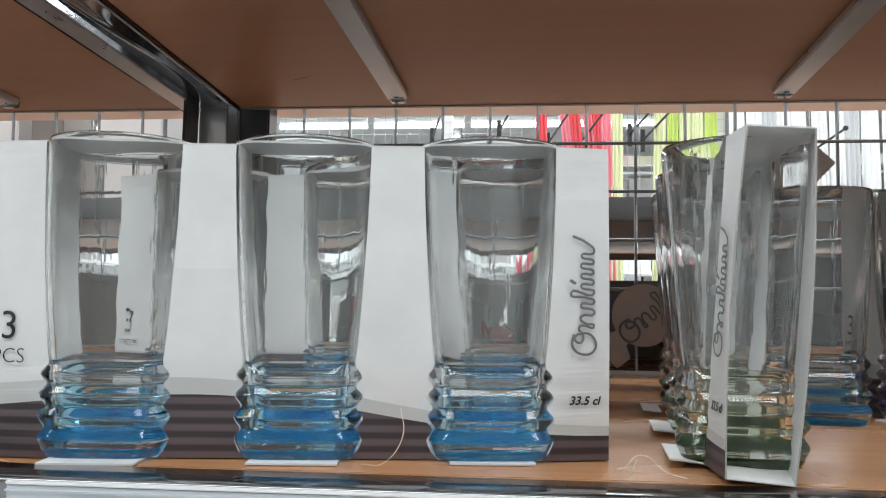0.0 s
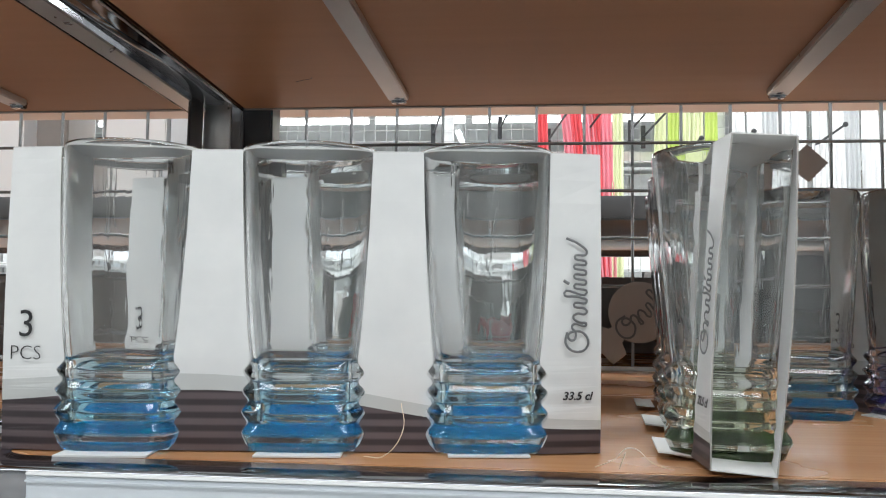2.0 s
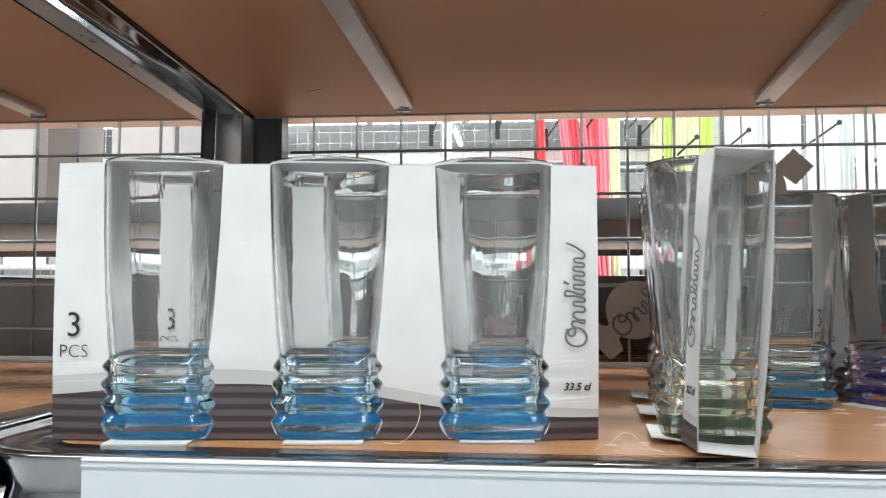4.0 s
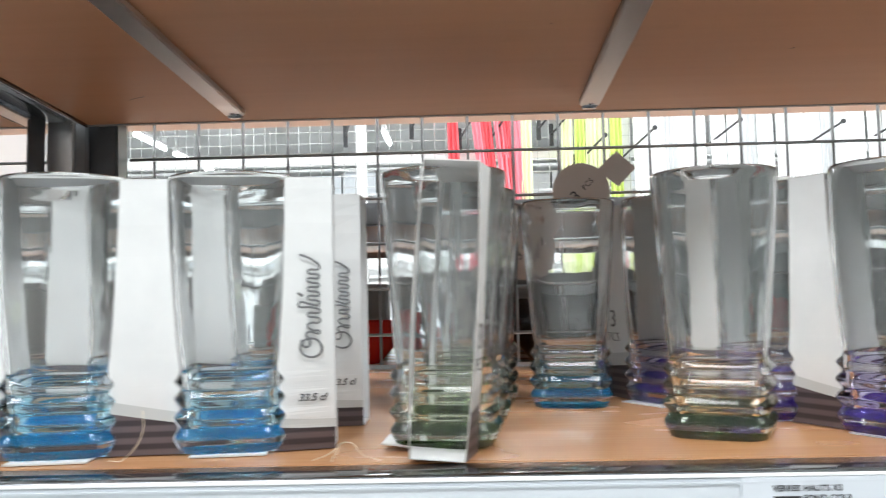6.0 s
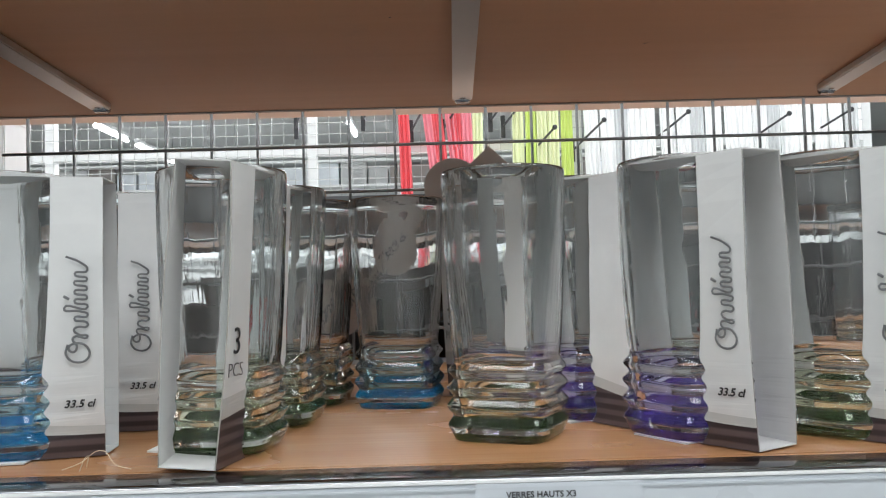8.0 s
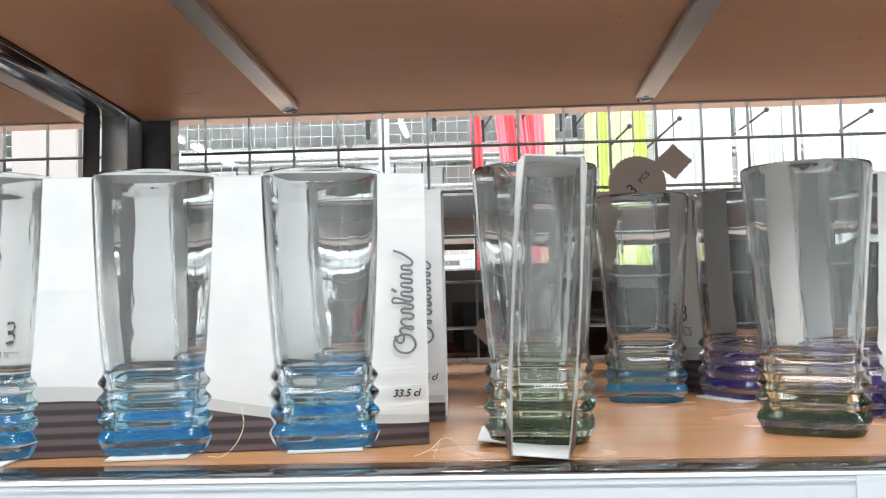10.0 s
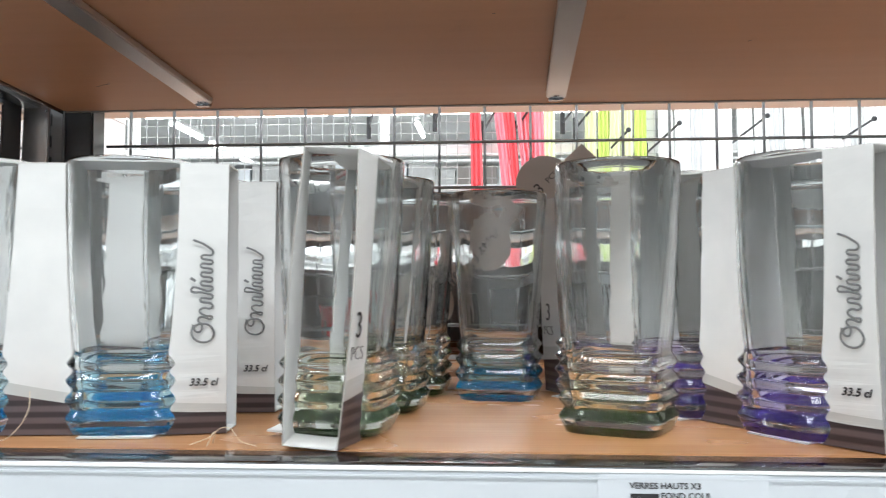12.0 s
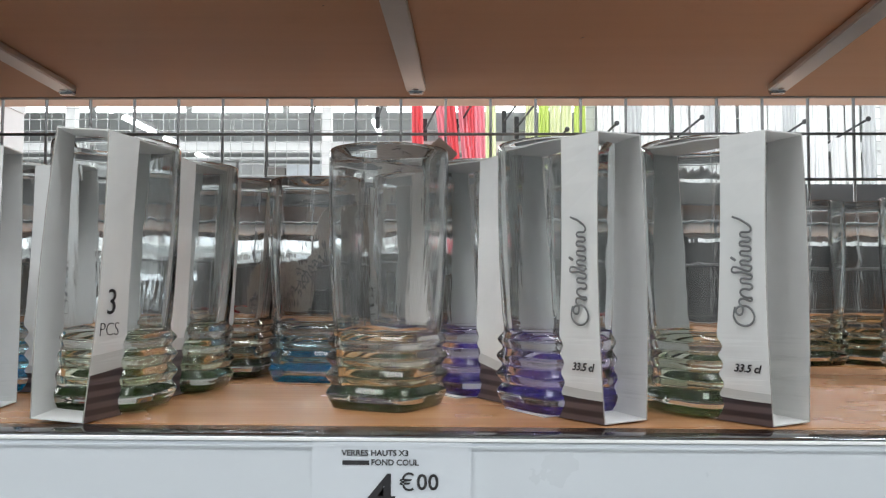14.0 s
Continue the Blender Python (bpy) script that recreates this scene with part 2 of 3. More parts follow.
def stroke(points, radius, flat=0.35):
    cu = bpy.data.curves.new("stroke", "CURVE")
    cu.dimensions, cu.bevel_depth, cu.bevel_resolution, cu.resolution_u = "3D", radius, 1, 6
    sp = cu.splines.new("BEZIER")
    sp.bezier_points.add(len(points) - 1)
    for bp, co in zip(sp.bezier_points, points):
        bp.co = (*co, 0) if len(co) == 2 else co
        bp.handle_left_type = bp.handle_right_type = "AUTO"
    me = mesh_from(new("stroke", cu))
    if flat:
        me.transform(Matrix.Diagonal((1, 1, flat, 1)))
    return me


def placed(name, me, mat, parent, m, label=""):
    me.materials.clear()
    me.materials.append(mat)
    ob = new(name, me)
    ob.parent, ob.matrix_basis = parent, m
    if label:
        tagged(ob, label)
    return ob


S = 1.205

# ---- the hall ----


def setting(name, bm, mat, label, category):
    return tagged(part(name, bm, mat), label, category, kind="structure")


setting("floor", box(-14, 15, -5, 24, -0.1, 0), FLOOR, "pale polished tile floor of a large shop", "floor")
setting("ceiling", box(-14, 15, -5, 24, 5.0, 5.1), GREY_WALL, "white ceiling of a large shop hall", "ceiling")
setting("wall_north", box(-14, 15, 24, 24.2, 0, 5.0), GREY_WALL, "white painted far wall of the hall", "wall")
setting("wall_south", box(-14, 15, -5.2, -5, 0, 5.0), WHITE_WALL, "white painted wall behind the aisle", "wall")
setting("wall_west", box(-14.2, -14, -5, 24, 0, 5.0), WHITE_WALL, "white painted side wall of the hall", "wall")
setting("wall_east", box(15, 15.2, -5, 24, 0, 5.0), WHITE_WALL, "white painted side wall of the hall", "wall")


def ceiling_tube(a, b):
    lamp = empty("ceiling_lamp", Matrix.Translation(a))
    d = Vector(b) - Vector(a)
    part("tube", rod((0, 0, 0), d, 0.045, 8), TUBE, lamp, "lit white fluorescent tube")
    part("housing", rod((0, 0, 0.09), d + Vector((0, 0, 0.09)), 0.055, 6), WHITE_PLASTIC, lamp)
    for k in (0.15, 0.85):
        part("hanger", rod(d * k + Vector((0, 0, 0.1)), d * k + Vector((0, 0, 5.0 - a[2])), 0.008, 6), STEEL, lamp)
    return tagged(lamp, "suspended fluorescent ceiling lamp, lit white", "lamp", "ceiling lamps")


for y in (14.1, 18.1):
    for i in range(6):
        ceiling_tube((-7.6 + i * 1.68, y, 4.34), (-6.05 + i * 1.68, y, 4.34))
for i in range(5):
    ceiling_tube((-5.68, 10.5 + i * 2.1, 4.33), (-5.68, 12.05 + i * 2.1, 4.33))
for i in range(3):
    ceiling_tube((-1.22, 10.3 + i * 2.4, 4.34), (-1.22, 11.6 + i * 2.4, 4.34))

# ---- the shelving ----


def shelf_unit(x0, x1, round_left, round_right, label):
    """A laminate shelf board with a steel edging and a front rail."""
    unit = empty("shelf", Matrix.Translation((0, 0, S)))
    y0, y1, r = 0.024, 0.615, 0.055
    left = [(x0, y1), *arc(x0 + r, y0 + r, r, 180, 270)] if round_left else [(x0, y1), (x0, y0)]
    right = [*arc(x1 - r, y0 + r, r, 270, 360), (x1, y1)] if round_right else [(x1, y0), (x1, y1)]
    path = left + right
    profile = [(0.0325, 0.0), (0.032, 0.0003), (0.004, 0.0012), (0.001, 0.0006), (0.0, -0.0012), (0.0015, -0.004), (0.0055, -0.010), (0.0075, -0.018), (0.0055, -0.028), (0.001, -0.035), (0.0, -0.038), (0.003, -0.041), (0.0325, -0.041)]
    part("edging", sweep(path, profile), CHROME, unit, "polished steel edging", True)
    inset = 0.0320
    part("board", slab([(x0 + inset, y1 - 0.004), (x0 + inset, y0 + 0.037), (x1 - inset, y0 + 0.037), (x1 - inset, y1 - 0.004)], -0.022, -0.0002), WOOD, unit, "orange-brown beech laminate")
    part("nosing", box(x0 + r, x1 - (r if round_right else inset), y0 + inset, y0 + 0.0365, -0.022, -0.0003, 0.0004), WOOD, unit)
    for a in ((x0 + inset, x0 + r),) + (((x1 - r, x1 - inset),) if round_right else ()):
        part("corner_block", box(a[0], a[1] - 0.0003, y0 + inset + 0.012, y0 + 0.0365, -0.022, -0.0004), WOOD, unit)
    part("back_lip", box(x0, x1, y1, y1 + 0.004, -0.03, 0.004, 0.0008), STEEL, unit, "thin bright steel back lip")
    return tagged(unit, label, "shelf", "shop shelves")


shelf_unit(-0.163, 0.930, True, False, "beech laminate shop shelf with rounded polished steel edge")
shelf_unit(-1.20, -0.190, False, True, "empty beech laminate shop shelf with rounded steel edge")

# front rail with its insert
rail = empty("label_rail", Matrix.Translation((0, -0.0125, S)))
part("holder", box(-0.091, 0.927, 0.0335, 0.0362, -0.043, -0.0009, 0.0006), PLASTIC, rail)
part("top_lip", box(-0.091, 0.927, 0.0328, 0.0348, -0.0012, 0.0003, 0.0004), WHITE_PLASTIC, rail, "white upper lip")
part("lower_lip", box(-0.091, 0.927, 0.0308, 0.0338, -0.0435, -0.0405, 0.0004), WHITE_PLASTIC, rail)
part("groove", box(-0.091, 0.927, 0.0326, 0.0338, -0.0038, -0.0030), PLASTIC, rail)
tagged(rail, "pale blue-grey plastic label rail along the shelf front", "label rail")

ticket = empty("price_ticket", Matrix.Translation((0.3465, 0.0208, S + 0.0022)))
part("paper", box(0, 0.072, -0.0006, 0.0001, -0.0385, -0.0035), PAPER, ticket)
up = Matrix.Rotation(radians(90), 4, "X")


def ticket_line(name, body, size, x, z, fat=0.0, label=""):
    placed(name, letters(body, size, 0, fat), INK, ticket, Matrix.Translation((x, -0.0008, z)) @ up, label)


ticket_line("lettering", "VERRES HAUTS X3", 0.0037, 0.0285, -0.0085, 0.00006, "small black capitals")
ticket_line("lettering", "FOND COUL", 0.0037, 0.0374, -0.0127, 0.00006, "small black capitals")
part("name_bar", box(0.0137, 0.0258, -0.0009, -0.0006, -0.0137, -0.0118), INK, ticket, "black printed bar")
ticket_line("numeral", "4", 0.0265, 0.0314, -0.0283, 0.0004, "large black price figure")
ticket_line("currency_sign", "€", 0.0112, 0.0430, -0.0218, 0.0, "black currency sign")
for px in (0.0497, 0.0548):
    ticket_line("numeral", "0", 0.0100, px, -0.0216, 0.00016, "black price figure")
tagged(ticket, "white printed price ticket in the shelf rail", "price ticket")

# upper shelf, tipped a little towards the back
TIP = pose(0, 0.590, 1.4900, -2.35, 0, 0)


def upper_shelf(x0, x1, bars, label):
    unit = empty("upper_shelf", TIP)
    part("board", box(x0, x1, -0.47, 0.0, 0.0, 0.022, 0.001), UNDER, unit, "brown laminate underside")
    part("back_edge", box(x0, x1, -0.002, 0.004, -0.001, 0.024, 0.0004), GREY_METAL, unit)
    part("front_edge", box(x0, x1, -0.488, -0.470, -0.020, 0.024, 0.003), CHROME, unit)
    for x in bars:
        bm = box(x - 0.0105, x + 0.0105, -0.466, -0.050, -0.0075, -0.0002, 0.0012)
        bmesh.ops.rotate(bm, verts=bm.verts, cent=(x, -0.05, 0), matrix=Matrix.Rotation(radians(-1.0), 3, "Z"))
        bar = part("support_bar", bm, STEEL, unit, "grey steel support bar")
        part("end_clip", box(x - 0.008, x + 0.008, -0.054, -0.044, -0.010, -0.001, 0.0015), CHROME, bar)
        part("screw", rod((x, -0.060, -0.0078), (x, -0.060, -0.0068), 0.0032, 8), CHROME, bar)
    if x1 > 0:
        for pts in (((-0.112, -0.098, 0), (-0.102, -0.104, 0), (-0.094, -0.108, 0), (-0.092, -0.112, 0)), ((0.30, -0.28, 0), (0.302, -0.281, 0)), ((0.52, -0.20, 0), (0.523, -0.203, 0))):
            me = stroke([(a, b, -0.0002) for a, b, _ in pts], 0.0006, 0.3)
            placed("scuff_mark", me, BLACK, unit, Matrix(), "small dark scuff")
    return tagged(unit, label, "shelf", "shop shelves")


upper_shelf(-0.1985, 0.930, (-0.016, 0.364, 0.750), "upper laminate shelf seen from below, on steel bars")
upper_shelf(-1.25, -0.2615, (-0.435, -0.82, -1.20), "neighbouring upper laminate shelf seen from below")

# cantilever arm between the two bays
arm = empty("cantilever_arm", TIP @ Matrix.Translation((-0.019, 0, 0.0065)))
part("web", box(-0.2180, -0.1900, -0.46, -0.02, -0.0085, 0.016, 0.004), CHROME, arm, "polished hollow section", True)
part("side_wall", box(-0.1822, -0.1800, -0.468, 0.0, -0.0095, 0.018, 0.0006), CHROME, arm)
part("side_lip", box(-0.1895, -0.1823, -0.468, -0.002, -0.0060, -0.0040, 0.0006), STEEL, arm)
part("left_wall", box(-0.2420, -0.2398, -0.468, 0.0, -0.0125, 0.018, 0.0006), CHROME, arm)
part("flange", box(-0.2397, -0.2190, -0.468, -0.01, -0.0125, -0.0100, 0.0008), STEEL, arm, "scratched steel flange")
part("hook_plate", box(-0.2215, -0.2185, -0.055, -0.020, -0.085, 0.010, 0.0006), BLACK, arm, "black hooked end plate")
part("end_plate", box(-0.2180, -0.1885, -0.018, -0.012, -0.085, 0.016, 0.001), STEEL, arm, "pale steel end plate")
tagged(arm, "polished steel cantilever arm bolted to the black post", "shelf arm")


def upright(x, label):
    post = empty("upright_post", Matrix.Translation((x, 0.600, 0)))
    part("channel", box(-0.042, 0.004, 0, 0.033, 0, 2.2, 0.002), GREY_METAL, post)
    part("cover", box(0.0045, 0.038, 0.002, 0.033, 0, 2.2, 0.002), BLACK, post)
    for i in range(26):
        part("slot", box(-0.016, -0.010, -0.0008, 0.0004, 1.0 + i * 0.025, 1.014 + i * 0.025), BLACK, post)
    part("foot", box(-0.034, 0.034, -0.02, 0.08, 0, 0.02, 0.003), BLACK, post)
    return tagged(post, label, "post", "shelf posts")


upright(-0.208, "black steel shelf post with punched slots")
upright(0.985, "black steel shelf post with punched slots")


def wire_grid(name, x0, x1, z0, z1, y, pitch, r, mat, label, xs=None, zs=None):
    grid = empty(name)
    n = int((x1 - x0) / pitch)
    for x in xs or [x0 + pitch * (i + 0.5) for i in range(n)]:
        part("upright_wire", rod((x, y, z0), (x, y, z1), r, 6), mat, grid, smooth=True)
    for z in zs or [z0 + pitch * i for i in range(int((z1 - z0) / pitch) + 1)]:
        part("cross_wire", rod((x0, y - 2 * r, z), (x1, y - 2 * r, z), r, 6), mat, grid, smooth=True)
    return tagged(grid, label, "wire grid", "back grids")


P = 0.0534
wire_grid("back_grid", -0.168, 0.940, 0.0, 1.72, 0.638, P, 0.0018, ZINC, "zinc wire grid panel behind the glasses",
          xs=[0.127 + P * k for k in range(-5, 16)], zs=[1.456 + P * k for k in range(-10, 6)])
wire_grid("back_grid", -1.26, -0.252, 0.0, 1.72, 0.638, P, 0.0018, ZINC, "zinc wire grid panel behind the empty shelf",
          xs=[-0.280 - P * k for k in range(0, 18)], zs=[1.456 + P * k for k in range(-10, 6)])

# back side of the gondola
far = empty("rear_shelf", Matrix.Translation((0, 0, 1.378)))
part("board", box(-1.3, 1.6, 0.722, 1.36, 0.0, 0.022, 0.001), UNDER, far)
part("rear_edge", box(-1.3, 1.6, 0.700, 0.720, -0.001, 0.027, 0.002), GREY_METAL, far, "grey enamelled edge")
part("front_edge", box(-1.3, 1.6, 1.361, 1.380, -0.012, 0.026, 0.002), CHROME, far)
for x in (-1.28, 1.58):
    part("leg", box(x - 0.015, x + 0.015, 1.30, 1.33, -1.378, -0.0005, 0.001), GREY_METAL, far)
tagged(far, "brown shelf with a grey edge behind the grid", "shelf", "shop shelves")
low = empty("rear_shelf", Matrix.Translation((0, 0, 1.19)))
part("board", box(-1.3, 1.6, 0.70, 1.36, -0.02, 0.0, 0.001), WOOD, low)
part("front_edge", box(-1.3, 1.6, 1.361, 1.380, -0.03, 0.006, 0.002), CHROME, low)
for x in (-1.24, 1.54):
    part("leg", box(x - 0.015, x + 0.015, 1.24, 1.27, -1.19, -0.0205, 0.001), GREY_METAL, low)
tagged(low, "lower laminate shelf behind the grid", "shelf", "shop shelves")
top = empty("rear_board", Matrix.Translation((0, 0, 1.508)))
part("board", box(-1.3, 1.6, 0.662, 0.72, 0.0, 0.03, 0.001), PINK_BOARD, top)
for x in (-1.28, 1.58):
    part("leg", box(x - 0.015, x + 0.015, 0.67, 0.69, -1.508, -0.0005, 0.001), GREY_METAL, top)
tagged(top, "pale pinkish board above the grid", "shelf", "shop shelves")


def bowl(x, y, z, r, h, mat, label):
    prof = [(0.45 * r, 0), (0.5 * r, 0.02 * h), (0.85 * r, 0.4 * h), (r, h), (0.96 * r, h), (0.80 * r, 0.42 * h), (0.4 * r, 0.08 * h)]
    bm = bmesh.new()
    rings = [[bm.verts.new((a * math.cos(k * math.tau / 28), a * math.sin(k * math.tau / 28), b)) for k in range(28)] for a, b in prof]
    for p, q in zip(rings, rings[1:]):
        for k in range(28):
            bm.faces.new((p[k], p[(k + 1) % 28], q[(k + 1) % 28], q[k]))
    bm.faces.new(rings[0][::-1])
    bm.faces.new(rings[-1])
    ob = part("bowl", bm, mat, smooth=True)
    ob.matrix_basis = Matrix.Translation((x, y, z))
    return tagged(ob, label, "bowl", "crockery behind the grid")


bowl(0.072, 0.90, 1.19, 0.058, 0.062, RED_GLAZE, "glossy red bowl on the shelf behind the grid")
bowl(0.665, 0.93, 1.19, 0.055, 0.060, RED_GLAZE, "glossy red bowl on the shelf behind the grid")


def packet(x, y, w, d, h, mat, label, turn=0.0, z=1.19):
    p = empty("packet", pose(x, y, z, 0, 0, turn))
    part("carton_body", box(-w / 2, w / 2, -d / 2, d / 2, 0, h, 0.002), mat, p)
    part("lid", box(-w / 2 - 0.0015, w / 2 + 0.0015, -d / 2 - 0.0015, d / 2 + 0.0015, h * 0.82, h + 0.001, 0.002), mat, p)
    return tagged(p, label, "box", "boxes behind the grid")


for px, w, h, mat, look_of in ((-1.02, 0.12, 0.23, PALE_BOX, "pale glossy pack standing on the shelf behind the grid"), (-0.85, 0.21, 0.25, WHITE_PLASTIC, "white glossy pack standing on the shelf behind the grid"),
                               (-0.69, 0.055, 0.26, GREY_BOX, "narrow grey pack standing on the shelf behind the grid"), (-0.545, 0.11, 0.24, WHITE_PLASTIC, "white glossy pack standing on the shelf behind the grid"),
                               (-0.425, 0.11, 0.22, PALE_BOX, "pale glossy pack standing on the shelf behind the grid")):
    packet(px, 1.08, w, 0.10, h, mat, look_of, 3.0, 1.4002)
bowl(0.362, 0.87, 1.19, 0.085, 0.090, BLACK_GLAZE, "glossy black bowl on the shelf behind the grid")
bowl(0.508, 0.84, 1.19, 0.045, 0.075, BLACK_GLAZE, "small glossy black bowl behind the grid")
packet(0.435, 1.10, 0.10, 0.12, 0.105, PALE_BOX, "pale blue-white box behind the grid")
packet(0.18, 1.05, 0.07, 0.10, 0.075, DARK_BOX, "small black box behind the grid", 12)
packet(-0.42, 0.90, 0.46, 0.20, 0.115, GREY_BOX, "wide grey-brown box behind the grid")
packet(-0.80, 0.92, 0.24, 0.20, 0.12, DARK_BOX, "dark box behind the grid")
packet(0.86, 0.90, 0.30, 0.20, 0.14, DARK_BOX, "dark box behind the grid")
packet(0.30, 1.24, 0.40, 0.10, 0.130, GREY_BOX, "long grey box behind the grid")
packet(0.66, 1.18, 0.30, 0.12, 0.165, DARK_BOX, "tall black box behind the grid")
packet(1.02, 1.16, 0.34, 0.12, 0.150, GREY_BOX, "tall grey box behind the grid")
packet(-0.02, 1.24, 0.20, 0.10, 0.120, GREY_BOX, "grey-brown box behind the grid")
packet(-0.05, 1.05, 0.16, 0.12, 0.07, GREY_BOX, "low grey box behind the grid")

# ---- far aisle: mesh rack with hanging cloths ----
rack = empty("mesh_rack")
for x in (-3.28, -1.74, -0.326, 1.107, 2.68):
    part("rack_post", box(x - 0.025, x + 0.025, 4.215, 4.28, 0, 3.11, 0.003), WHITE_WIRE, rack)
for z in (0.25, 1.33, 2.02, 2.42, 3.05):
    part("rack_beam", box(-3.28, 2.68, 4.217, 4.27, z, z + 0.045, 0.003), WHITE_WIRE, rack)
part("hang_bar", box(0.10, 2.65, 4.015, 4.2195, 2.7155, 2.732, 0.002), WHITE_WIRE, rack)
tagged(rack, "white steel rack with mesh panels in the next aisle", "rack")
wire_grid("rack_mesh", -3.26, 2.65, 1.27, 3.05, 4.205, 0.0616, 0.0018, RACK_WIRE, "white wire mesh panel on the rack",
          xs=[-3.25 + 0.0616 * k for k in range(96)], zs=[1.27 + 0.0613 * k for k in range(30)])



def white_rack(y, x0, x1, levels, label):
    r = empty("white_rack")
    x = x0
    while x <= x1 + 0.01:
        part("rack_post", box(x - 0.03, x + 0.03, y, y + 0.06, 0, levels[-1] + 0.05, 0.003), WHITE_WIRE, r)
        x += 1.25
    for z in levels:
        part("rack_shelf", box(x0, x1, y - 0.25, y + 0.35, z, z + 0.03, 0.003), WHITE_WIRE, r)
    for k, z in enumerate(levels[:-1]):
        z, h = z + 0.03, 0.4
        bx, j = x0 + 0.06, 0
        while bx < x1 - 0.4:
            w = 0.28 + 0.09 * ((j * 7 + k * 3) % 4)
            part("stock_box", box(bx, bx + w - 0.03, y - 0.1, y + 0.2, z + 0.0005, z + h * (0.55 + 0.1 * ((j * 5 + k) % 4)), 0.005), (PALE_BOX, LIGHT_BOX, GREY_BOX, PALE_BOX, LIGHT_BOX)[(j * 3 + k) % 5], r)
            bx += w
            j += 1
    return tagged(r, label, "rack", "white racks")


white_rack(7.4, -6.6, 1.7, (0.3, 0.9, 1.55, 2.07), "long white shop rack stacked with grey boxes")
white_rack(10.95, -8.9, 4.5, (0.3, 0.9, 1.55, 2.12, 2.63, 2.96), "distant white shop rack stacked with boxes")


def hanging_cloth(x, z0, z1, w, mat, lean, label, seed):
    rnd = random.Random(seed)
    bm = bmesh.new()
    n, rows = 14, 7
    ph = rnd.uniform(0, 6)
    back = []
    for k in range(rows + 1):
        f = k / rows
        z = z1 + (z0 - z1) * f
        ring = []
        for i in range(n + 1):
            u = i / n - 0.5
            ww = w * (0.72 + 0.28 * f)
            ring.append(bm.verts.new((u * ww + lean * f, 0.016 * math.sin(u * 17 + ph) * (0.6 + 0.4 * f) - 0.02, z + 0.004 * math.sin(9 * u))))
        for i in range(n, -1, -1):
            u = i / n - 0.5
            ring.append(bm.verts.new((u * w * (0.72 + 0.28 * f) + lean * f, 0.016 * math.sin(u * 17 + ph) * (0.6 + 0.4 * f) + 0.008, z)))
        back.append(ring)
    m = len(back[0])
    for p, q in zip(back, back[1:]):
        for i in range(m):
            bm.faces.new((p[i], p[(i + 1) % m], q[(i + 1) % m], q[i]))
    bm.faces.new(back[0][::-1])
    bm.faces.new(back[-1])
    bmesh.ops.recalc_face_normals(bm, faces=bm.faces)
    ob = part("hanging_cloth", bm, mat, smooth=True)
    ob.matrix_basis = Matrix.Translation((0.032 + 1.12 * x, 4.05, 0))
    return tagged(ob, label, "cloth", "hanging cloths")


rnd = random.Random(4)
for i, (x, mat, lean) in enumerate([(0.12, RED_CLOTH, 0.03), (0.19, PINK_CLOTH, 0.16), (0.245, RED_CLOTH, 0.12), (0.30, PINK_CLOTH, 0.14), (0.355, RED_CLOTH, 0.06), (0.405, PINK_CLOTH, 0.04)]):
    hanging_cloth(x, 1.28, 2.72, 0.069, mat, lean, "red hanging folded cloth" if mat is RED_CLOTH else "pink hanging folded cloth", i)
for i, (x, mat) in enumerate([(0.475, CREAM_CLOTH), (0.665, CREAM_CLOTH), (0.72, LIME_CLOTH), (0.775, CREAM_CLOTH), (0.83, CREAM_CLOTH), (0.885, LIME_CLOTH)]):
    hanging_cloth(x, 1.28, 2.72, 0.067, mat, rnd.uniform(-0.02, 0.03), "lime green hanging folded cloth" if mat is LIME_CLOTH else "pale lime hanging folded cloth", 20 + i)
x = 0.99
i = 0
while x < 2.27:
    mat = PALE_CLOTH if i % 5 == 2 else WHITE_CLOTH
    hanging_cloth(x, 1.26, 2.72, 0.080, mat, rnd.uniform(-0.02, 0.03), "pale grey hanging folded cloth" if mat is PALE_CLOTH else "white hanging folded cloth", 40 + i)
    x += rnd.uniform(0.062, 0.082)
    i += 1


def peg(x, z, dx, dz):
    p = empty("display_peg", Matrix.Translation((x - 0.10, 4.19, z - 0.09)))
    part("bracket", box(-0.012, 0.012, -0.012, 0.004, -0.06, 0.06, 0.002), BLACK, p)
    part("arm", rod((0, 0, 0), (dx, -0.38, dz), 0.006, 8), BLACK, p)
    bm = bmesh.new()
    bmesh.ops.create_uvsphere(bm, u_segments=10, v_segments=8, radius=0.013, matrix=Matrix.Translation((dx, -0.38, dz)))
    part("knob", bm, BLACK, p, smooth=True)
    return tagged(p, "black metal display peg with a round knob", "display peg", "display pegs")


for x, z in ((-0.304, 2.251), (0.055, 2.285), (0.312, 2.218), (0.738, 2.262), (0.805, 2.229), (0.48, 2.218), (0.93, 2.06), (1.174, 2.09), (1.592, 2.119), (2.091, 2.097), (2.4, 2.11)):
    peg(x, z, 0.10, 0.09)

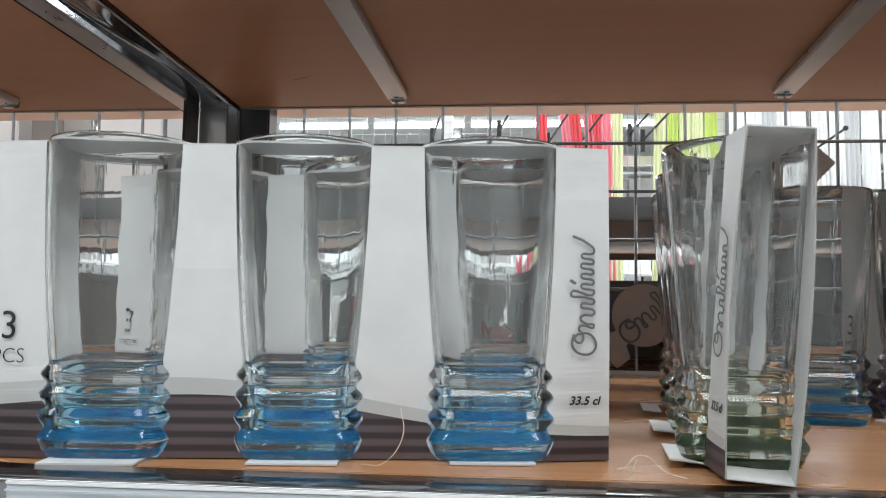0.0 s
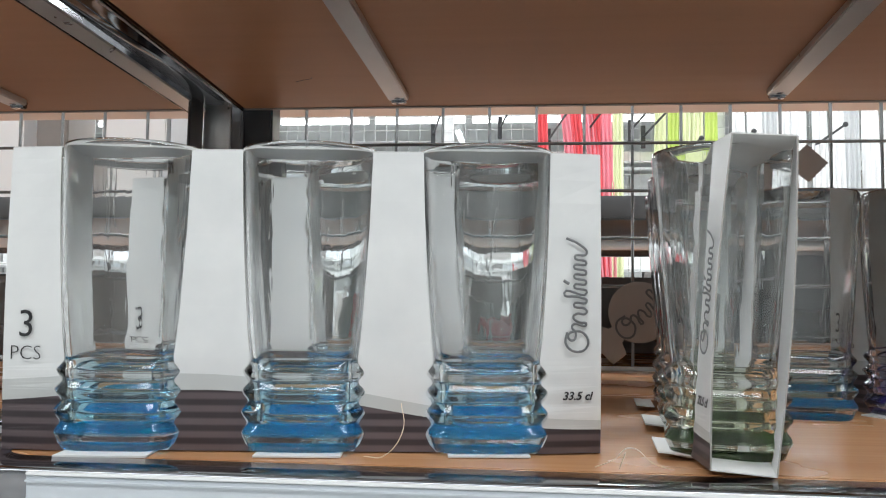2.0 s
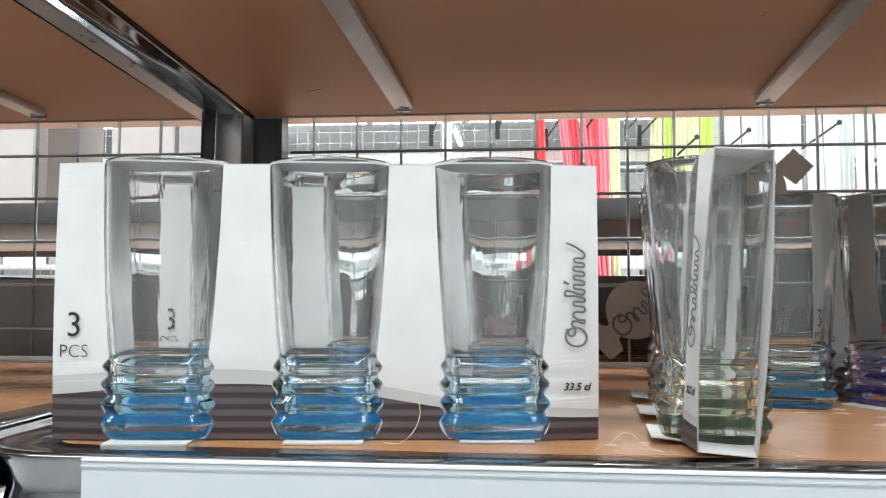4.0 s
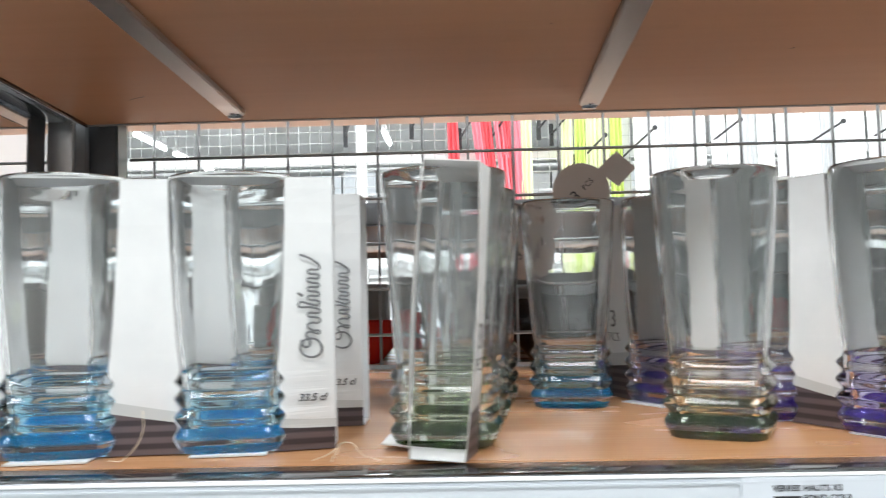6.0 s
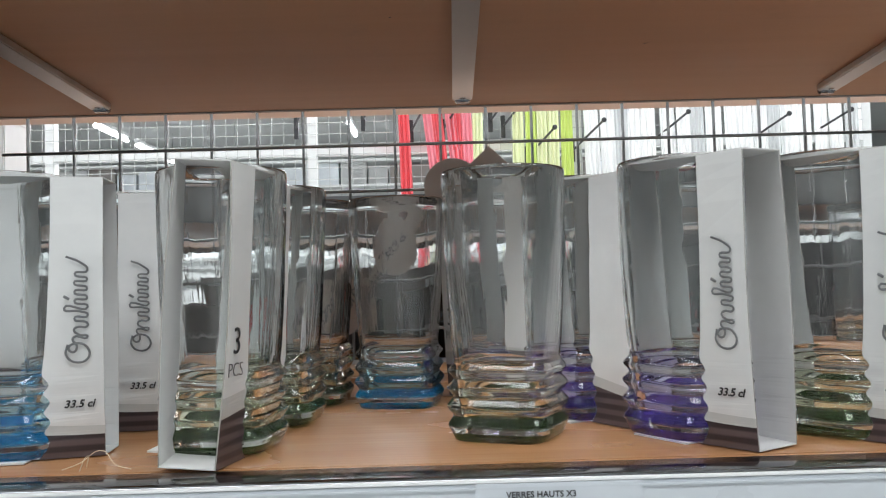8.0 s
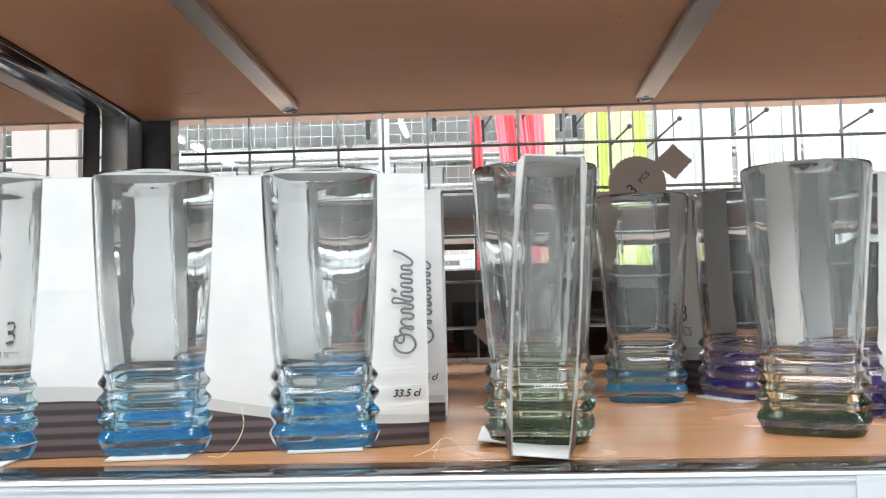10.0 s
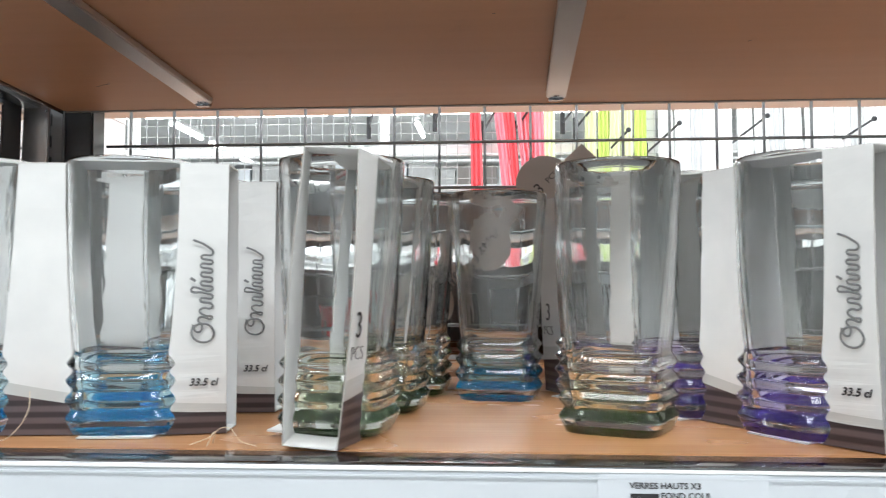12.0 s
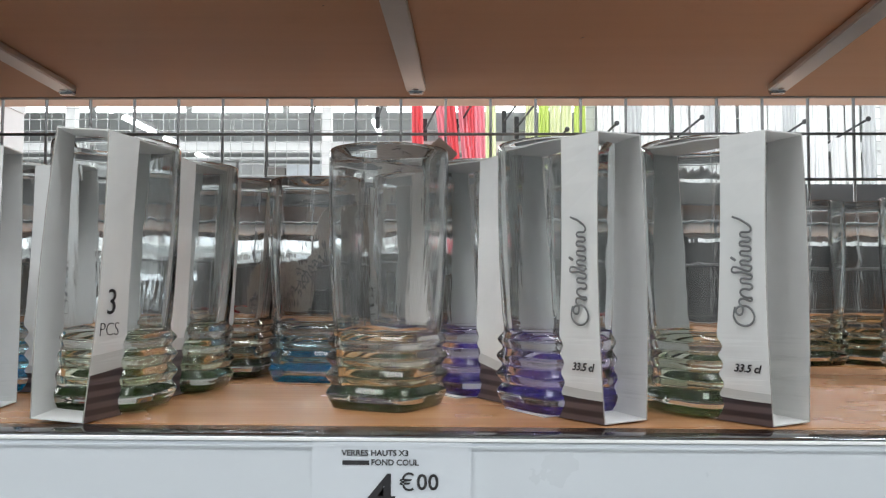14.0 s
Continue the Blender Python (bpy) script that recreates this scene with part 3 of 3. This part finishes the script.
# ---- tumblers ----
GLASS_OUT = [(0.0, 0.0232, 5), (0.0006, 0.0250, 5), (0.0036, 0.0262, 5), (0.0066, 0.0275, 5), (0.0084, 0.0281, 5), (0.0100, 0.0276, 5), (0.0124, 0.0260, 5), (0.0134, 0.0257, 5), (0.0146, 0.0262, 5),
             (0.0170, 0.0279, 5), (0.0184, 0.0284, 5), (0.0198, 0.0279, 5), (0.0224, 0.0258, 5), (0.0234, 0.0255, 5), (0.0245, 0.0259, 5), (0.0270, 0.0277, 5), (0.0284, 0.0282, 5), (0.0297, 0.0277, 5), (0.0320, 0.0256, 5), (0.0330, 0.0253, 5), (0.0340, 0.0256, 5),
             (0.0361, 0.0273, 4.8), (0.0375, 0.0279, 4.8), (0.0389, 0.0273, 4.7), (0.0416, 0.0253, 4.6), (0.0440, 0.0249, 4.8), (0.0520, 0.0253, 4.6), (0.0680, 0.0267, 4.0), (0.0850, 0.0281, 3.4), (0.1020, 0.0295, 2.85), (0.1180, 0.0308, 2.45), (0.1290, 0.0317, 2.2), (0.1360, 0.0323, 2.08), (0.1405, 0.0326, 2.0)]
GLASS_RIM = [(0.1415, 0.02990, 2.0), (0.1424, 0.02955, 2.0), (0.1427, 0.02905, 2.0), (0.1424, 0.02860, 2.0), (0.1415, 0.02830, 2.0)]
GLASS_IN = [(0.1360, 0.0312, 2.08), (0.1290, 0.0306, 2.2), (0.1180, 0.0297, 2.45), (0.1020, 0.0284, 2.85), (0.0850, 0.0269, 3.4), (0.0680, 0.0254, 3.9), (0.0520, 0.0238, 4.4), (0.0440, 0.0231, 4.6), (0.0340, 0.0222, 4.8), (0.0240, 0.0214, 4.6), (0.0160, 0.0206, 4.2), (0.0125, 0.0192, 3.6), (0.0112, 0.0160, 2.8), (0.0108, 0.0090, 2.2)]


GLASS_OUT = [(z * 1.018 + 0.03 * max(0, z - 0.044), w * (1.045 if z < 0.045 else 1.07), n) for z, w, n in GLASS_OUT]
GLASS_RIM = [(z * 1.018 + 0.03 * max(0, z - 0.044), 0.0343 + (w - 0.0292) * 0.60, n) for z, w, n in GLASS_RIM]
GLASS_IN = [(z * 1.018 + 0.03 * max(0, z - 0.044), w * 1.055, n) for z, w, n in GLASS_IN]


def superellipse(w, n, a):
    return w / (abs(math.cos(a)) ** n + abs(math.sin(a)) ** n) ** (1 / n)


def chord(z, off):
    """Half the tumbler's width at height z in a plane off from its middle."""
    for (z0, w0, n0), (z1, w1, n1) in zip(GLASS_OUT, GLASS_OUT[1:]):
        if z0 <= z <= z1:
            f = (z - z0) / (z1 - z0)
            w, n = w0 + (w1 - w0) * f, n0 + (n1 - n0) * f
            return w * (1 - (off / w) ** n) ** (1 / n)
    return GLASS_OUT[-1][1] * (1 - (off / GLASS_OUT[-1][1]) ** 2) ** 0.5


def tumbler_shells(mat):
    """The two shells of a tumbler: the clear body, and the coloured foot below its lowest groove."""
    N = 56
    split, inner = 7, len(GLASS_OUT) + len(GLASS_RIM) + 10
    rows = GLASS_OUT + GLASS_RIM + GLASS_IN
    made = []
    for runs in (((split, inner),), ((0, split), (inner, len(rows) - 1))):
        bm = bmesh.new()
        for a, b in runs:
            rings = []
            for z, w, n in rows[a:b + 1]:
                ring = []
                for k in range(N):
                    t = k * math.tau / N
                    q = superellipse(w, n, t)
                    ring.append(bm.verts.new((q * math.cos(t), q * math.sin(t), z)))
                rings.append(ring)
            for p, q in zip(rings, rings[1:]):
                for k in range(N):
                    bm.faces.new((p[k], p[(k + 1) % N], q[(k + 1) % N], q[k]))
            if a == 0:
                c = bm.verts.new((0, 0, 0.0008))
                for k in range(N):
                    bm.faces.new((c, rings[0][(k + 1) % N], rings[0][k]))
            if b == len(rows) - 1:
                c = bm.verts.new((0, 0, 0.0109))
                for k in range(N):
                    bm.faces.new((rings[-1][k], rings[-1][(k + 1) % N], c))
        me = bpy.data.meshes.new("tumbler_shell")
        bm.to_mesh(me)
        bm.free()
        me.materials.append(mat)
        for p in me.polygons:
            p.use_smooth = True
        made.append(me)
    return made


def colour_disc(mat):
    """The squarish coloured layer that lies inside the foot, rounded over at its rim."""
    N = 40
    bm = bmesh.new()
    rings = []
    for z, w in ((0.0034, 0.0246), (0.0036, 0.0254), (0.0042, 0.0260), (0.0049, 0.0258), (0.0052, 0.0248)):
        ring = []
        for k in range(N):
            t = k * math.tau / N
            q = superellipse(w, 5, t)
            ring.append(bm.verts.new((q * math.cos(t), q * math.sin(t), z)))
        rings.append(ring)
    for p, q in zip(rings, rings[1:]):
        for k in range(N):
            bm.faces.new((p[k], p[(k + 1) % N], q[(k + 1) % N], q[k]))
    bm.faces.new(rings[0][::-1])
    bm.faces.new(rings[-1])
    me = bpy.data.meshes.new("colour_layer")
    bm.to_mesh(me)
    bm.free()
    me.materials.append(mat)
    for p in me.polygons:
        p.use_smooth = True
    return me


TUMBLER = {"blue": (*tumbler_shells(BLUE), colour_disc(BLUE_LAYER)), "green": (*tumbler_shells(GREEN), colour_disc(GREEN_LAYER)),
           "violet": (*tumbler_shells(PURPLE), colour_disc(VIOLET_LAYER))}


def tumbler(colour, m, where):
    ob = empty("tumbler", m)
    looks = {"body": "clear ribbed glass", "foot": "thick clear glass foot", "colour_layer": "glossy %s layer inside the foot" % colour}
    for nm, me in zip(looks, TUMBLER[colour]):
        p = new(nm, me)
        p.parent, p.visible_shadow = ob, nm == "colour_layer"
        tagged(p, looks[nm])
    return tagged(ob, "clear ribbed glass tumbler with %s foot %s" % (colour, where), "drinking glass", "ribbed tumblers")


# ---- cartons: open sleeves that hold three tumblers ----
L, D, H, T, FLARE = 0.291, 0.0280, 0.1470, 0.0007, 0.0042
CENTRES = (L / 2 - 0.0895, L / 2, L / 2 + 0.0895)


def belly(z):
    """How far the free corners of the card bulge at height z."""
    return 0.0024 * math.sin(math.pi * z / H)


def strip_mesh(i):
    """One printed strip of a long side, beside or between cut-outs that follow the tumblers."""
    bm = bmesh.new()
    zs = sorted({0.0, H, *[z for z, _, _ in GLASS_OUT if 0.002 < z < 0.1415]})
    fo, fi, bo, bi = [], [], [], []
    for z in zs:
        c = chord(min(z, 0.1415), D / 2 + (FLARE if i in (0, 3) else 0.001)) + 0.0006
        a = 0.0 if i == 0 else CENTRES[i - 1] + c
        b = L if i == 3 else CENTRES[i] - c
        ya, yb = (0.0, -FLARE, -0.001)[0 if i == 0 else 1 if i == 3 else 2], (0.0, -FLARE, -0.001)[1 if i == 0 else 0 if i == 3 else 2]
        bow = 0.0 if i in (0, 3) else 0.0009 * math.sin(math.pi * z / H) + 0.0003 * math.sin(7 * math.pi * z / H + i)
        ya, yb = ya - bow - (belly(z) if i == 0 else 0), yb - 0.6 * bow - (belly(z) if i == 3 else 0)
        fo.append(bm.verts.new((a, ya, z)))
        fi.append(bm.verts.new((b, yb, z)))
        bo.append(bm.verts.new((a, ya + T, z)))
        bi.append(bm.verts.new((b, yb + T, z)))
    for k in range(len(zs) - 1):
        bm.faces.new((fo[k], fi[k], fi[k + 1], fo[k + 1])).material_index = 0
        bm.faces.new((bi[k], bo[k], bo[k + 1], bi[k + 1])).material_index = 1
        bm.faces.new((bo[k], fo[k], fo[k + 1], bo[k + 1])).material_index = 2
        bm.faces.new((fi[k], bi[k], bi[k + 1], fi[k + 1])).material_index = 2
    bm.faces.new((bo[0], bi[0], fi[0], fo[0])).material_index = 2
    bm.faces.new((fo[-1], fi[-1], bi[-1], bo[-1])).material_index = 2
    me = bpy.data.meshes.new("panel")
    bm.to_mesh(me)
    bm.free()
    for m in (PRINT, CARD, SHADED_CARD_EDGE):
        me.materials.append(m)
    return me


STRIPS = [strip_mesh(i) for i in range(4)]
THREE, PCS = letters("3", 0.0188, 0, -0.0001), letters("PCS", 0.0100, 0, -0.0002)
CL = letters("33.5 cl", 0.0056, 0.28, 0.00012)
# a flowing looped flourish
FLOURISH = stroke([(0.010, 0.011), (0.004, 0.0115), (0.0005, 0.006), (0.003, 0.0008), (0.008, 0.0012), (0.0105, 0.006), (0.008, 0.0105), (0.006, 0.0080), (0.0095, 0.0065), (0.0125, 0.0085), (0.0140, 0.0075), (0.0138, 0.0012), (0.0150, 0.0052), (0.0175, 0.0078),
                   (0.0190, 0.0060), (0.0190, 0.0018), (0.0205, 0.0010), (0.0235, 0.0076), (0.0250, 0.0010), (0.0272, 0.0050), (0.0290, 0.0125), (0.0294, 0.0010), (0.0326, 0.0075), (0.0342, 0.0012), (0.0374, 0.0075),
                   (0.0390, 0.0012), (0.0422, 0.0076), (0.0438, 0.0012), (0.0468, 0.0072), (0.0486, 0.0011), (0.0530, 0.0048), (0.0560, 0.0115)], 0.00060)
ACCENT = stroke([(0.0336, 0.0100), (0.0352, 0.0128)], 0.00075)
for me in (THREE, PCS, CL):
    me.materials.append(INK)
for me in (FLOURISH, ACCENT):
    me.materials.append(GREY_INK)


def carton(x, y, deg, tabs, reach, tilt, label):
    """tabs: which sides let bottom tabs show (0 printed front, 1 back), reach: how far; tilt: degrees that it leans over its front."""
    c = empty("carton", pose(x, y, S + 0.0004, 0, 0, deg) @ Matrix.Rotation(radians(tilt), 4, "X"))
    flip = Matrix.Translation((L, D, 0)) @ Matrix.Rotation(math.pi, 4, "Z")
    side = Matrix.Rotation(radians(90), 4, "X")
    turn0 = Matrix.Rotation(-math.atan(FLARE / 0.0285), 4, "Z")
    turn3 = Matrix.Translation((L, 0, 0)) @ Matrix.Rotation(math.atan(FLARE / 0.0285), 4, "Z")
    script = turn3 @ Matrix.Translation((-0.0068, -0.0006 - 0.78 * belly(0.072), 0.0490)) @ side @ Matrix.Rotation(radians(90), 4, "Z")
    for m in (Matrix(), flip):
        strips = []
        for me in STRIPS:
            p = new("panel_strip", me)
            p.parent, p.matrix_basis = c, m
            strips.append(tagged(p, "white card printed with a brown striped wave"))
        for nm, me, mm, k in (("numeral", THREE, turn0 @ Matrix.Translation((0.0118, -0.0006 - 0.62 * belly(0.062), 0.0600)) @ side, 0), ("lettering", PCS, turn0 @ Matrix.Translation((0.0118, -0.0006 - 0.64 * belly(0.049), 0.0463)) @ side, 0),
                              ("capacity_lettering", CL, turn3 @ Matrix.Translation((-0.0125, -0.0006 - 0.72 * belly(0.030), 0.0278)) @ side, 3), ("script_flourish", FLOURISH, script, 3), ("accent_stroke", ACCENT, script, 3)):
            t = new(nm, me)
            t.parent, t.matrix_basis = strips[k], mm
    for nm, z0, z1, f in (("top_panel", H - 0.0002, H + 0.0005, FLARE), ("bottom_panel", 0.0, 0.0006, FLARE - T)):
        part(nm, slab([(0, 0.0003), (0.0285, -f), (0.06, -f * 0.2), (L - 0.06, -f * 0.2), (L - 0.0285, -f), (L, 0.0003), (L, D - 0.0003), (L - 0.0285, D + f), (L - 0.06, D + f * 0.2), (0.06, D + f * 0.2), (0.0285, D + f), (0, D - 0.0003)], z0, z1), CARD, c)
    for i, k in enumerate(CENTRES):
        for y0, y1, n in ((-reach, -0.0012, 0), (D + 0.0012, D + reach, 1)):
            if n in tabs:
                part("tab", box(k - 0.0230 + 0.002 * i, k + 0.0200, y0 + 0.003 * i, y1, -0.0002, 0.0007), CARD, c, "white card tab")
    return tagged(c, label, "carton", "glass cartons")


def filled(x, y, deg, colour, tabs, reach, tilt, label, askew=0.0, shift=0.0):
    carton(x + shift, y, deg + askew, tabs, reach, tilt, label)
    for i, k in enumerate(CENTRES):
        a = radians(deg)
        px, py = x + k * math.cos(a) - D / 2 * math.sin(a), y + k * math.sin(a) + D / 2 * math.cos(a)
        tumbler(colour, pose(px, py, S + 0.0012, 0, 0, deg + (i - 1) * 2.0), "held in card carton")


filled(-0.1335, 0.0690, 6.9, "blue", (0,), 0.020, 0, "white card carton of three blue-footed tumblers at the shelf edge")
filled(-0.130, 0.188, -1.0, "blue", (), 0.0, 0, "white card carton of three blue-footed tumblers standing behind another")
filled(0.2245, 0.0553, 83.6, "green", (1,), 0.019, 4.0, "white card carton of three green-footed tumblers turned end on", 2.6, 0.0015)
filled(0.3395, 0.3140, -60.0, "violet", (0,), 0.0165, 1.2, "white card carton of three violet-footed tumblers turned aslant")
filled(0.4172, 0.3084, -59.0, "green", (), 0.0, 1.0, "white card carton of three green-footed tumblers turned aslant")
tumbler("green", pose(0.371, 0.129, S, 0, 0, -25), "standing alone on the shelf")
tumbler("blue", pose(0.304, 0.270, S, 0, 0, -10), "standing alone on the shelf")
for x, y, a in ((0.732, 0.430, 19), (0.795, 0.436, 29), (0.812, 0.375, 14)):
    tumbler("green", pose(x, y, S, 0, 0, a), "standing loose at the back")

# die-cut card insert leaning at the back
insert = empty("card_insert", pose(0.289, 0.527, 1.331, -4, 0, 0))
turn = Matrix.Rotation(radians(-45), 4, "Y")
bm = bmesh.new()
c0 = (-0.088, 0.0, 0.088)
upper = []
for c in c0:
    upper += [(c - 0.030 * math.cos(a), 0.030 * math.sin(a)) for a in [0.28 + (math.pi - 0.56) * k / 14 for k in range(15)]]
lower = [(x, -z) for x, z in upper[::-1]]
ends = [(0.1180, 0.0035), (0.1450, 0.0025), (0.1455, -0.0245), (0.1185, -0.0250)]
left = [(-0.121, -0.009), (-0.126, -0.020), (-0.142, -0.018), (-0.142, 0.018), (-0.126, 0.022), (-0.121, 0.009)]
outline = upper + ends + lower + left
f0 = [bm.verts.new((x, 0, z)) for x, z in outline]
f1 = [bm.verts.new((x, 0.0008, z)) for x, z in outline]
bm.faces.new(f0)
bm.faces.new(f1[::-1])
for k in range(len(outline)):
    j = (k + 1) % len(outline)
    bm.faces.new((f0[k], f1[k], f1[j], f0[j]))
bmesh.ops.recalc_face_normals(bm, faces=bm.faces)
bm.transform(turn)
part("card", bm, BROWN_CARD, insert)
side = Matrix.Rotation(radians(90), 4, "X")
for nm, me, u in (("numeral", letters("3", 0.017), 0.080), ("lettering", letters("PCS", 0.0085), 0.098), ("capacity_lettering", letters("33.5 cl", 0.0125, 0.25, 0.0002), 0.0)):
    placed(nm, me, INK, insert, turn @ Matrix.Translation((u, -0.0003, 0)) @ side)
fl = FLOURISH.copy()
placed("script_flourish", fl, GREY_INK, insert, turn @ Matrix.Translation((-0.118, -0.0004, -0.012)) @ side @ Matrix.Diagonal((1.75, 1.75, 1, 1)))
tagged(insert, "grey-brown die-cut card insert leaning behind the glasses", "card insert")

# loose fibres on the shelf
for k, pts in enumerate((((0.150, 0.058, 0.0012), (0.158, 0.060, 0.004), (0.166, 0.064, 0.009), (0.176, 0.058, 0.003), (0.184, 0.056, 0.0012)), ((0.160, 0.054, 0.0012), (0.163, 0.056, 0.008), (0.161, 0.060, 0.0018)), ((0.044, 0.066, 0.0012), (0.056, 0.058, 0.004), (0.063, 0.062, 0.015), (0.061, 0.068, 0.026)))):
    me = stroke([(a, b + 0.006, c + S) for a, b, c in pts], 0.00018, 0)
    me.materials.append(FIBRE)
    tagged(new("fibre", me), "thin curled pale fibre lying on the shelf", "fibre", "loose fibres")
